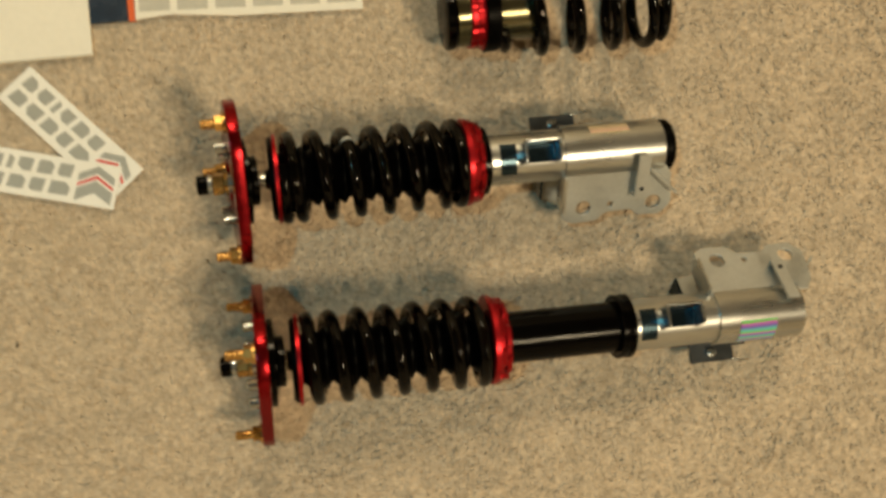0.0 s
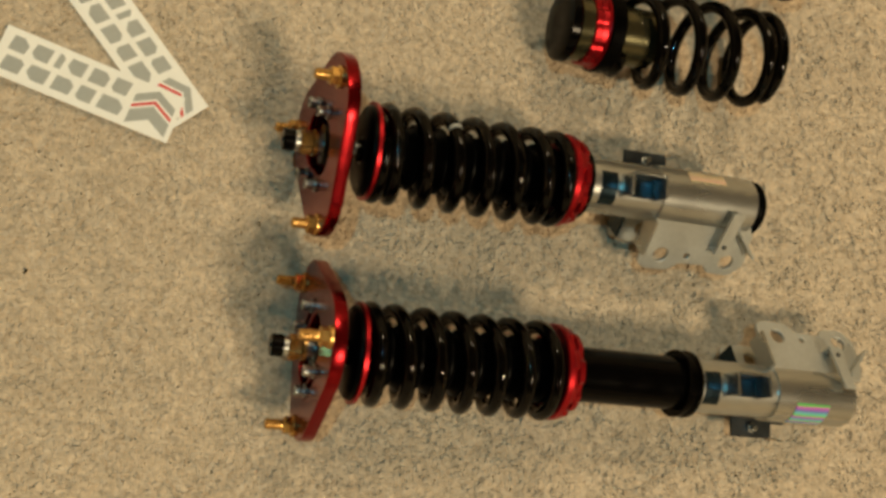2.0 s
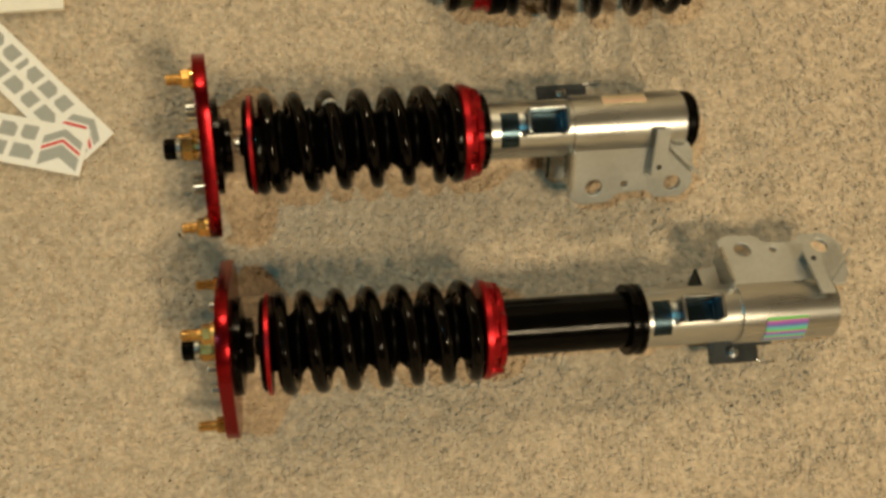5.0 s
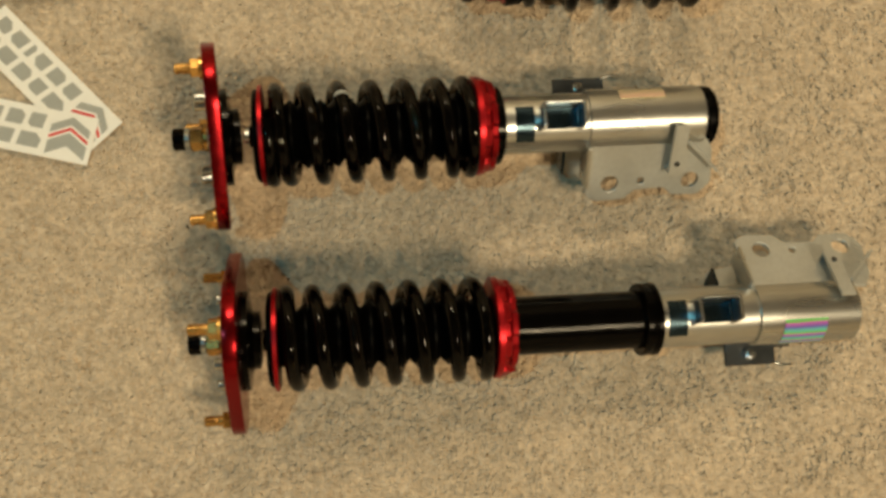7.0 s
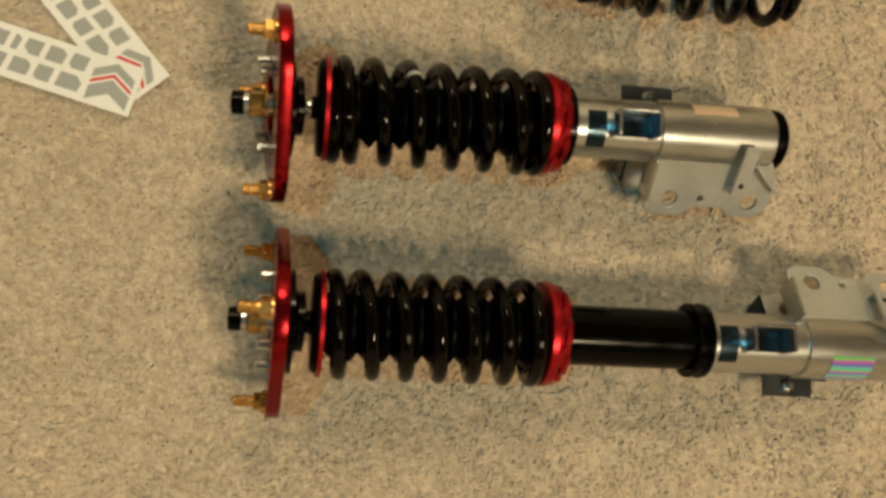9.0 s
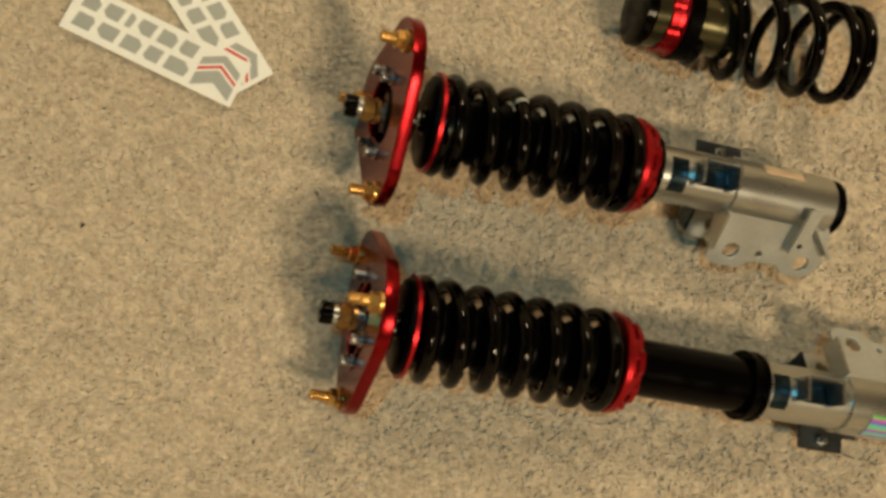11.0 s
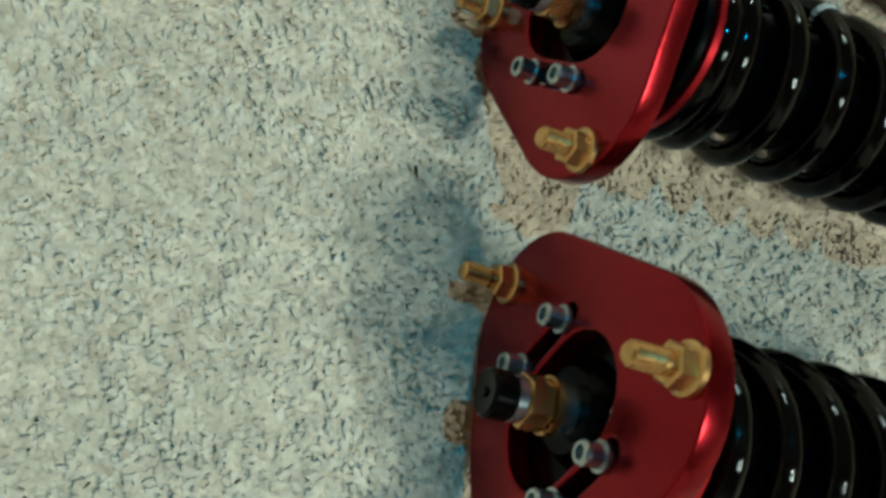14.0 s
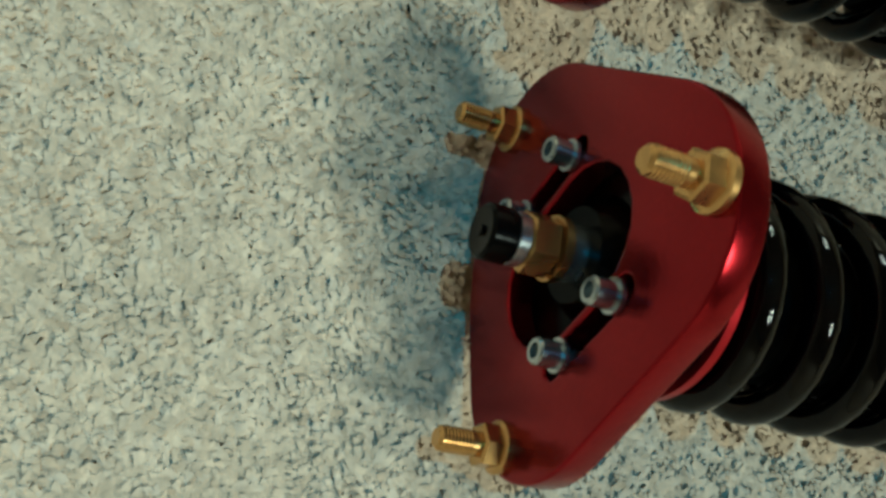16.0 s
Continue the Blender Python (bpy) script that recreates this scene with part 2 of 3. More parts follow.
def helix(s0, s1, r, wire, active, dead=0.75, phase=0.0, end_pitch=None, step=30, ground=0.0):
    """A coil spring's centre line with closed ends."""
    pitch_end = end_pitch or wire * 1.02
    length = s1 - s0 - wire
    lead = pitch_end * dead
    rise = (length - 2 * lead) / active
    pts = []
    total = active + 2 * dead
    n = int((total + 2 * ground) * step)
    for i in range(n + 1):
        u = -ground + (total + 2 * ground) * i / n
        if u < 0:
            s = u * 0.006
        elif u < dead:
            s = u * pitch_end
        elif u < dead + active:
            s = lead + (u - dead) * rise
        else:
            s = lead + active * rise + (min(u, total) - dead - active) * pitch_end + max(u - total, 0) * 0.004
        a = phase + 2 * math.pi * u
        pts.append((s0 + wire / 2 + s, r * math.cos(a), r * math.sin(a)))
    return pts


def thing(name, label, category, m, group=""):
    ob = new(name)
    ob.matrix_world = m
    return tagged(ob, label, category, group)


def on_axis(x, y, z, az, el):
    """Stands at the cap's end; x runs along the axis, y to its left, z up."""
    return pose(x, y, z, 0, 0, az) @ pose(0, 0, 0, 0, -el, 0)


# plate frame: its x is the strut's y, its y the strut's z, its normal faces the cap
def face_to_axis(s):
    return Matrix(((0, 0, 1, s), (1, 0, 0, 0), (0, 1, 0, 0), (0, 0, 0, 1)))


# ---- the room's unseen shell ----
def room():
    x0, x1, y0, y1, top = -2.8, 4.7, -3.9, 3.4, 3.6
    specs = (("wall_north", x0 - 0.1, x1 + 0.1, y1, y1 + 0.1, -0.01, top), ("wall_south", x0 - 0.1, x1 + 0.1, y0 - 0.1, y0, -0.01, top),
             ("wall_east", x1, x1 + 0.1, y0, y1, -0.01, top), ("wall_west", x0 - 0.1, x0, y0, y1, -0.01, top))
    # unseen walls, kept pale so that they bounce fill light
    for name, a, b, c, d, e, f in specs:
        ob = new(name, box(a, b, c, d, e, f, 0))
        ob.data.materials.append(PLASTER)
        tagged(ob, "unseen plain cream wall that closes the room and bounces light", "wall", kind="structure")
    ob = new("ceiling", box(x0 - 0.1, x1 + 0.1, y0 - 0.1, y1 + 0.1, top, top + 0.1, 0))
    ob.data.materials.append(CEILING)
    tagged(ob, "unseen plain ceiling, kept dark brown to reflect little", "ceiling", kind="structure")
    ob = new("floor", box(x0, x1, y0, y1, -0.06, -0.0043, 0))
    ob.data.materials.append(CARPET_FAR)
    tagged(ob, "beige cut pile carpet floor with brown flecks", "floor", kind="structure")
    return ob


def carpet_pile(x0, x1, y0, y1, gap):
    """Bent three-sided tufts of yarn, each leaning its own way, in drifts."""
    rng = np.random.default_rng(7)
    nx, ny = int((x1 - x0) / gap), int((y1 - y0) / gap)
    gx, gy = np.meshgrid(np.arange(nx), np.arange(ny), indexing="ij")
    px = x0 + (gx + 0.5 * (gy % 2) + rng.uniform(-0.42, 0.42, gx.shape)) * gap
    py = y0 + (gy + rng.uniform(-0.42, 0.42, gx.shape)) * gap
    px, py = px.ravel(), py.ravel()
    edge = np.minimum(np.minimum(px - x0, x1 - px), np.minimum(py - y0, y1 - py))
    keep = rng.uniform(0, 0.05, len(px)) < edge
    px, py = px[keep], py[keep]
    n = len(px)
    drift = np.sin(px * 61 + 2 * np.sin(py * 43)) + np.sin(py * 57 + 1.7 * np.sin(px * 37)) + np.sin((px + py) * 140 + 2 * np.sin(px * 90))
    # neighbouring tufts clump together and lean one way, with dark gaps between the clumps
    cell = 0.0074
    cx, cy = np.floor((px + 0.35 * py) / cell).astype(int), np.floor((py - 0.25 * px) / cell).astype(int)
    cx, cy = cx - cx.min(), cy - cy.min()
    shape = (cx.max() + 1, cy.max() + 1)
    count = np.bincount(cx * shape[1] + cy, minlength=shape[0] * shape[1]).reshape(shape)
    mid_x = np.bincount(cx * shape[1] + cy, weights=px, minlength=count.size).reshape(shape) / np.maximum(count, 1)
    mid_y = np.bincount(cx * shape[1] + cy, weights=py, minlength=count.size).reshape(shape) / np.maximum(count, 1)
    mid_x, mid_y = mid_x + rng.uniform(-0.0016, 0.0016, shape), mid_y + rng.uniform(-0.0016, 0.0016, shape)
    pull = rng.uniform(0.0, 0.20, shape)[cx, cy]
    px, py = px + (mid_x[cx, cy] - px) * pull, py + (mid_y[cx, cy] - py) * pull
    lean_a = rng.uniform(0, 2 * np.pi, shape)[cx, cy] + rng.normal(0, 0.6, n) + drift * 0.5
    lean = rng.uniform(0.8, 2.0, n) * gap
    h = rng.uniform(0.0062, 0.0078, n) + 0.0005 * drift + rng.uniform(-0.0011, 0.0007, shape)[cx, cy]
    r = rng.uniform(0.74, 1.04, n) * gap
    dx, dy = np.cos(lean_a) * lean, np.sin(lean_a) * lean
    turn = rng.uniform(0, 2 * np.pi, n)
    V = np.empty((n, 3, 3, 3), dtype=np.float32)
    for k, (rise, off, fat) in enumerate(((0.0, 0.0, 0.9), (0.62, 0.35, 1.1), (1.0, 1.0, 0.6))):
        for j in range(3):
            a = turn + 2 * np.pi * j / 3 + 0.5 * k
            V[:, k, j, 0] = px + dx * off + r * fat * np.cos(a)
            V[:, k, j, 1] = py + dy * off + r * fat * np.sin(a)
            V[:, k, j, 2] = -0.009 + h * rise + (0.0006 * (j - 1) if k == 2 else 0)
    base = (np.arange(n) * 9)[:, None]
    quads = np.array([[3 * k + j, 3 * k + (j + 1) % 3, 3 * k + 3 + (j + 1) % 3, 3 * k + 3 + j] for k in range(2) for j in range(3)])
    q = (base[:, :, None] + quads[None]).reshape(n, 24)
    loops = np.concatenate([q, base + np.array([[6, 7, 8]])], axis=1).ravel()
    sizes = np.tile(np.array([4] * 6 + [3]), n)
    starts = np.concatenate([[0], np.cumsum(sizes)[:-1]])
    me = bpy.data.meshes.new("carpet_pile")
    me.vertices.add(n * 9)
    me.vertices.foreach_set("co", V.reshape(-1))
    me.loops.add(len(loops))
    me.loops.foreach_set("vertex_index", loops.astype(np.int32))
    me.polygons.add(len(sizes))
    me.polygons.foreach_set("loop_start", starts.astype(np.int32))
    me.update(calc_edges=True)
    me.shade_smooth()
    # the yarn's fuzz scatters light: shade each tuft softly, mostly towards the sky
    centre = V.mean(axis=2, keepdims=True)
    side = (V - centre)
    side /= np.maximum(np.linalg.norm(side, axis=3, keepdims=True), 1e-6)
    side = side * 0.16 + np.array([0, 0, 1.0])
    side /= np.linalg.norm(side, axis=3, keepdims=True)
    me.normals_split_custom_set_from_vertices(side.reshape(-1, 3).tolist())
    me.materials.append(CARPET)
    return tagged(new("carpet_pile", me), "beige speckled cut pile carpet tufts", "carpet", kind="stuff")


FLOOR = room()


# ---- coilover struts ----
def hex_nut(s0, s1, r):
    return lathe([(s0, r * 0.86), (s0 + 0.0008, r), (s1 - 0.0008, r), (s1, r * 0.86)], 6)


def at(y, z, roll=0.0):
    return Matrix.Translation((0, y, z)) @ Matrix.Rotation(roll, 4, "X")


def hull(points):
    """The convex outline round a set of points."""
    pts = sorted(set(points))
    out = []
    for row in (pts, pts[::-1]):
        side = []
        for p in row:
            while len(side) > 1 and (side[-1][0] - side[-2][0]) * (p[1] - side[-2][1]) <= (side[-1][1] - side[-2][1]) * (p[0] - side[-2][0]):
                side.pop()
            side.append(p)
        out += side[:-1]
    return out


def top_mount(root, s, stud_angle, slot_angle, tilt, tip, yaw=0.0, skew=0.0):
    """The red camber plate with its slots, studs and screws; s is its front face."""
    angles = (stud_angle, stud_angle + radians(120), stud_angle + radians(240 - skew))
    lobes = []
    for k, b in enumerate(angles):
        far = 0.040 if k == 2 else 0.034
        lobes += circle(far * math.cos(b), far * math.sin(b), 0.0445, 54)
    if skew:
        b = stud_angle + radians(178)
        lobes += circle(0.0225 * math.cos(b), 0.0225 * math.sin(b), 0.0445, 54)
    ring = hull(lobes)
    u, v = Vector((math.cos(slot_angle), math.sin(slot_angle))), Vector((-math.sin(slot_angle), math.cos(slot_angle)))
    loops = [ring, slot(u.x * -0.002, u.y * -0.002, slot_angle, 0.0125, 0.0235)]
    for k in (1, -1):
        c = v * 0.031 * k - u * 0.001
        loops.append(slot(c.x, c.y, slot_angle, 0.0205, 0.0042))
    swing = Matrix.Translation((s + 0.006, 0, 0)) @ Matrix.Rotation(radians(yaw), 4, "Z") @ Matrix.Rotation(radians(tilt), 4, "Y") @ Matrix.Translation((-s - 0.006, 0, 0))
    plate = part("mounting_plate", sheet(loops, 0.0108, 0.0012), RED, root, "red anodised aluminium camber plate", swing @ face_to_axis(s))
    for k in range(3):
        b = angles[k]
        out = 0.074 if skew and k == 2 else 0.0698
        y, z = out * math.cos(b), out * math.sin(b)
        stud = part("stud", joined(rod(tip, s + 0.002, 0.0043, 0.0012, 20), *[lathe([(tip + 0.002 + i * 0.0013, 0.0042), (tip + 0.0026 + i * 0.0013, 0.0046), (tip + 0.0032 + i * 0.0013, 0.0042)], 16) for i in range(8)]), GOLD, plate, "yellow zinc threaded stud", swing @ at(y, z))
        part("flange_nut", joined(hex_nut(s - 0.0095, s - 0.0018, 0.0078), lathe([(s - 0.0030, 0.0080), (s - 0.0022, 0.0092), (s, 0.0092)], 24)), GOLD, plate, "yellow zinc hexagon flange nut", swing @ at(y, z, 0.4 * k))
    for k in (1, -1):
        for j in (1, -1):
            c = v * 0.031 * k + u * 0.0155 * j
            part("socket_screw", joined(
                lathe([(s - 0.0005, 0.0058), (s - 0.002, 0.0058)], 20),
                lathe([(s - 0.0015, 0.0046), (s - 0.0092, 0.0046), (s - 0.0100, 0.0040), (s - 0.0100, 0.0026), (s - 0.0065, 0.0024)], 18),
                rod(s, s + 0.012, 0.003)), ZINC, plate, "clear zinc socket head screw", swing @ at(c.x, c.y))
    # bearing carrier behind the plate
    part("bearing_carrier", lathe([(s + 0.0112, 0.030), (s + 0.0112, 0.0405), (s + 0.0165, 0.0405), (s + 0.0175, 0.030), (s + 0.020, 0.0235), (s + 0.025, 0.0235), (s + 0.026, 0.018), (s + 0.026, 0.010)], 36), SATIN, root, "black bearing carrier", swing)
    part("spherical_bearing", lathe([(s + 0.0025, 0.009), (s + 0.0025, 0.0165), (s + 0.006, 0.019), (s + 0.0115, 0.0225)], 32), SATIN, root, "black spherical bearing")
    return plate


def top_hardware(root, s, seat):
    """Damper shaft, nut and adjuster cap; s is the plate's front face."""
    part("adjuster_cap", joined(lathe([(0.0004, 0.004), (0, 0.0082), (0.0012, 0.0093), (0.0095, 0.0093), (0.010, 0.0085)], 24), lathe([(-0.0006, 0.0018), (0.001, 0.0022)], 12)), SATIN, root, "black damping adjuster cap")
    part("washer", lathe([(0.0098, 0.0084), (0.0102, 0.0090), (0.0140, 0.0090), (0.0144, 0.0084)], 28), ZINC, root, "bright zinc sleeve")
    part("shaft_nut", joined(hex_nut(0.0144, 0.0250, 0.0106), lathe([(0.0255, 0.0112), (0.0285, 0.0112)], 26)), GOLD, root, "yellow zinc shaft nut")
    part("bearing_spacer", lathe([(0.0285, 0.0098), (s + 0.003, 0.0098), (s + 0.004, 0.0085), (s + 0.008, 0.0085)], 26), ZINC, root, "bright stepped spacer")
    part("damper_shaft", rod(s + 0.028, seat + 0.02, 0.0068), ZINC, root, "chromed damper shaft")
    part("shaft_collar", lathe([(seat - 0.009, 0.0080), (seat - 0.0085, 0.0092), (seat - 0.0055, 0.0095), (seat - 0.0045, 0.0120), (seat, 0.0120)], 26), SATIN, root)


def coilover_body(root, seat, phase, active, dead, ground=0.0, end=0.2535):
    """Upper seat, spring, boot and lower perch, the same on both struts."""
    part("upper_spring_seat", lathe([(seat - 0.0045, 0.012), (seat - 0.0045, 0.036), (seat - 0.003, 0.0385), (seat, 0.0395), (seat + 0.004, 0.0395)], 44), RUBBER, root, "black upper spring seat")
    part("seat_ring", lathe([(seat, 0.0400), (seat + 0.0005, 0.0424), (seat + 0.0036, 0.0424), (seat + 0.0040, 0.0400)], 48), RED_SATIN_LIT, root, "thin red anodised seat ring")
    part("coil_spring", tube_along(helix(seat + 0.004, end, 0.0378, 0.0128, active, dead, phase, ground=ground), 0.0064), BLACK, root, "glossy black powder coated coil spring")
    zig = [(seat + 0.004, 0.026)]
    n = 13
    for i in range(n):
        a = seat + 0.006 + (0.236 - seat) * i / n
        zig += [(a, 0.0225), (a + 0.0065, 0.0288), (a + 0.0085, 0.0288)]
    zig.append((0.250, 0.025))
    part("dust_boot", lathe(zig, 40), RUBBER, root, "black ribbed rubber dust boot")


def lower_perch(root, back=0.0):
    """The red perch and its lock ring, each with spanner notches; back: how far they sit towards the top mount."""
    m = Matrix.Translation((-back, 0, 0))
    part("spring_perch", lathe([(0.2505, 0.030), (0.2505, 0.0412), (0.2515, 0.0426), (0.2560, 0.0426), (0.2570, 0.0418, 1), (0.2608, 0.0412, 1), (0.2618, 0.0402, 1), (0.2618, 0.033)], 72, (8, 0.40, 0.0034)), RED_SATIN_LIT, root, "red anodised spring perch with spanner notches", m)
    part("lock_ring", lathe([(0.2621, 0.030), (0.2621, 0.0388, 1), (0.2630, 0.0396, 1), (0.2672, 0.0388, 1), (0.2680, 0.0378, 1), (0.2680, 0.030)], 72, (8, 0.32, 0.0030)), RED_SATIN_LIT, root, "red anodised lock ring", m @ Matrix.Rotation(0.3, 4, "X"))


def knuckle_bracket(root, s, dip, side, reach=0.058):
    """Two pressed plates that fold off the sleeve, with lips and small tabs. side: +1 or -1 along the strut's y; dip: degrees below level."""
    a = radians(dip)
    out = Vector((0, side * math.cos(a), -math.sin(a)))
    up = Vector((0, side * math.sin(a), math.cos(a)))
    along = Vector((1, 0, 0))
    org = Vector((s, 0, 0)) + out * 0.0065
    m = Matrix.Identity(4)
    for i, w in enumerate((along, out, up)):
        m.col[i][:3] = w
    m.translation = org

    def laid(me, lift):
        me.transform(Matrix.Translation((0, 0, lift)))
        me.transform(m)
        if m.to_3x3().determinant() < 0:
            me.flip_normals()
        return me

    bracket = None
    for k, lift in ((0, 0.0210), (1, -0.0250)):
        shift = -0.013 if k else 0.0
        outline = rounded([(0.0 + shift, 0.0, 0), (0.0 + shift, reach - 0.002, 0.009), (0.012, reach + 0.003, 0.008), (0.037, reach + 0.002, 0.008), (0.046, reach - 0.007, 0.006),
                           (0.073, reach - 0.008, 0.006), (0.081, reach, 0.006), (0.106, reach + 0.001, 0.010), (0.117, reach - 0.012, 0.011), (0.112, 0.012, 0.006), (0.104, 0.0, 0)])
        me = sheet([outline, circle(0.022, reach - 0.0145, 0.0077), circle(0.0505, reach - 0.016, 0.0031), circle(0.0965, reach - 0.0145, 0.0077)], 0.0042, 0.0009)
        ob = part("bracket_plate", laid(me, lift), PRESSED, root, "grey pressed steel knuckle bracket plate")
        bracket = bracket or ob
    part("lip", laid(box(-0.0032, 0.0, 0.004, reach - 0.016, 0.0120, 0.0335), 0), SILVER, bracket, "bright folded lip")
    # the lower lip's blue reflection is part of its colour
    part("lip", laid(box(-0.0155, -0.0128, 0.010, reach - 0.012, -0.0252, -0.002), 0), BLUE_SHEEN, bracket, "steel lip with a blue reflection in its colour")
    # cable tab: a bent strip from the sleeve down to the plate, and a slanting gusset
    part("cable_tab", joined(laid(box(0.070, 0.083, -0.017, 0.030, 0.0345, 0.0370), 0), laid(box(0.070, 0.083, 0.0275, 0.030, 0.0240, 0.0365), 0)), PRESSED, bracket, "small bent steel cable tab")
    # dark disc laid on the tab, standing in for the shade of its hole
    part("tab_hole_disc", laid(sheet([circle(0.0765, 0.020, 0.0024, 16)], 0.0012, 0.0003), 0.0368), SHADESTEEL, bracket)
    g = box(-0.022, 0.022, -0.0014, 0.0014, 0.0, 0.0135)
    g.transform(Matrix.Translation((0.0995, 0.014, 0.0240)) @ Matrix.Rotation(radians(44), 4, "Z"))
    part("gusset", laid(g, 0), PRESSED, bracket, "thin slanting steel gusset")
    return bracket


def hose_clip(root, s, roll, r):
    """A bent U of sheet steel that stands off the tube."""
    wall = 0.0026
    loop = rounded([(0, -0.011, 0), (0, 0.0105, 0.004), (0.037, 0.0105, 0.004), (0.037, -0.011, 0),
                    (0.037 - wall, -0.011, 0), (0.037 - wall, 0.0105 - wall, 0.002), (wall, 0.0105 - wall, 0.002), (wall, -0.011, 0)])
    me = sheet([loop], 0.027, 0.0007)
    me.transform(Matrix.Translation((s, 0, r - 0.006)))
    me.transform(Matrix.Rotation(roll, 4, "X"))
    clip = part("hose_clip", me, ZINC, root, "bright bent steel brake hose clip")
    me = box(s + 0.003, s + 0.034, -0.010, 0.0075, r - 0.001, r + 0.0010)
    me.transform(Matrix.Rotation(roll, 4, "X"))
    # dark blue colour stands in for the clip's shaded, reflecting inside
    part("clip_base", me, BLUE_SHEEN, clip, "clip base coloured for the dark blue reflection inside")
    # dark blue patch bent round the tube beside the clip
    tube_label(root, s - 0.019, s - 0.003, r, roll + radians(66), roll + radians(136), BLUE_SHEEN, "dark blue patch on the tube beside the clip", "clip_patch")
    return clip


def sensor_tab(root, s, side, low):
    """A tab, its colour darkened for the shade there, with a small bolt on the far side of the sleeve."""
    me = joined(box(s, s + 0.047, 0.020, 0.0445, -0.0015, 0.0015), box(s + 0.047, s + 0.062, 0.024, 0.030, -0.0015, 0.0015), box(s + 0.010, s + 0.014, 0.018, 0.030, -0.016, 0.001))
    me.transform(Matrix.Diagonal((1, side, 1, 1)) @ Matrix.Translation((0, 0, low)))
    if side < 0:
        me.flip_normals()
    tab = part("sensor_tab", me, SHADESTEEL, root, "grey steel line tab darkened for shade")
    b = joined(hex_nut(0, 0.005, 0.0052), rod(0.004, 0.010, 0.003))
    part("tab_bolt", b, ZINC, tab, "small zinc bolt", Matrix.Translation((s + 0.022, side * 0.035, low + 0.0008)) @ Matrix.Rotation(radians(-90), 4, "Y"))
    w = tube_along([(s + 0.044, side * 0.043, low + 0.002), (s + 0.054, side * 0.0455, low + 0.0025), (s + 0.062, side * 0.0460, low + 0.001)], 0.0012, 8)
    part("tab_wire", w, ZINC, tab)
    return tab


def tube_label(root, s0, s1, r, a0, a1, material, label, name="foil_label"):
    """A foil label bent round the tube."""
    bm = bmesh.new()
    n = 10
    rows = []
    for s in (s0, s1):
        for rr in (r + 0.0002, r + 0.0006):
            rows.append([bm.verts.new((s, rr * math.cos(a0 + (a1 - a0) * i / n), rr * math.sin(a0 + (a1 - a0) * i / n))) for i in range(n + 1)])
    q0, q1, q2, q3 = rows
    for a, b in ((q0, q1), (q1, q3), (q3, q2), (q2, q0)):
        for i in range(n):
            bm.faces.new((a[i], a[i + 1], b[i + 1], b[i]))
    for i in (0, n):
        bm.faces.new((q0[i], q1[i], q3[i], q2[i]))
    return part(name, finish(bm), material, root, label)


def short_strut():
    root = thing("coilover_strut", "black and red coilover strut with short silver body lying on carpet", "coilover", on_axis(-0.230, 0.059, 0.0765, 14.95, -2.2), "coilover struts on the carpet")
    s, seat = 0.0300, 0.0712
    top_mount(root, s, radians(174), radians(119), 4.5, 0.0085, 2.4)
    top_hardware(root, s, seat)
    coilover_body(root, seat, radians(-95), 5.46, 0.58, 0.5)
    lower_perch(root)
    part("body_collar", lathe([(0.2669, 0.026), (0.2669, 0.0325), (0.2679, 0.0335), (0.2735, 0.0335), (0.2745, 0.0325), (0.2745, 0.024)], 44), SATIN, root, "black body collar")
    part("damper_body", lathe([(0.262, 0.0235), (0.2755, 0.0235), (0.2770, 0.0255), (0.353, 0.0255), (0.353, 0.020)], 48), SILVER, root, "brushed silver damper tube")
    part("bracket_sleeve", lathe([(0.350, 0.0238), (0.3505, 0.0280), (0.4525, 0.0280), (0.4545, 0.0262), (0.4545, 0.020)], 48), SILVER, root, "silver bracket sleeve")
    part("end_cap", lathe([(0.4540, 0.022), (0.4545, 0.0262), (0.4560, 0.0268), (0.4630, 0.0264), (0.4655, 0.0240), (0.4660, 0.018)], 44), RUBBER, root, "black rubber end cap")
    knuckle_bracket(root, 0.3508, 42, -1, 0.0580)
    hose_clip(root, 0.3040, radians(5), 0.0255)
    sensor_tab(root, 0.330, 1, -0.016)
    line = helix(seat + 0.004, 0.2535, 0.0378, 0.0128, 5.46, 0.58, radians(-95), step=90, ground=0.5)
    part("coil_marking", tube_along([p for p in line if 0.128 < p[0] < 0.1535 and 0.016 < p[1] < 0.0255 and p[2] > 0.020], 0.00646), GREYINK, root, "pale printed marking on one coil")
    tube_label(root, 0.378, 0.418, 0.0280, radians(42), radians(66), HOLO_WARM, "iridescent orange foil label")
    return root


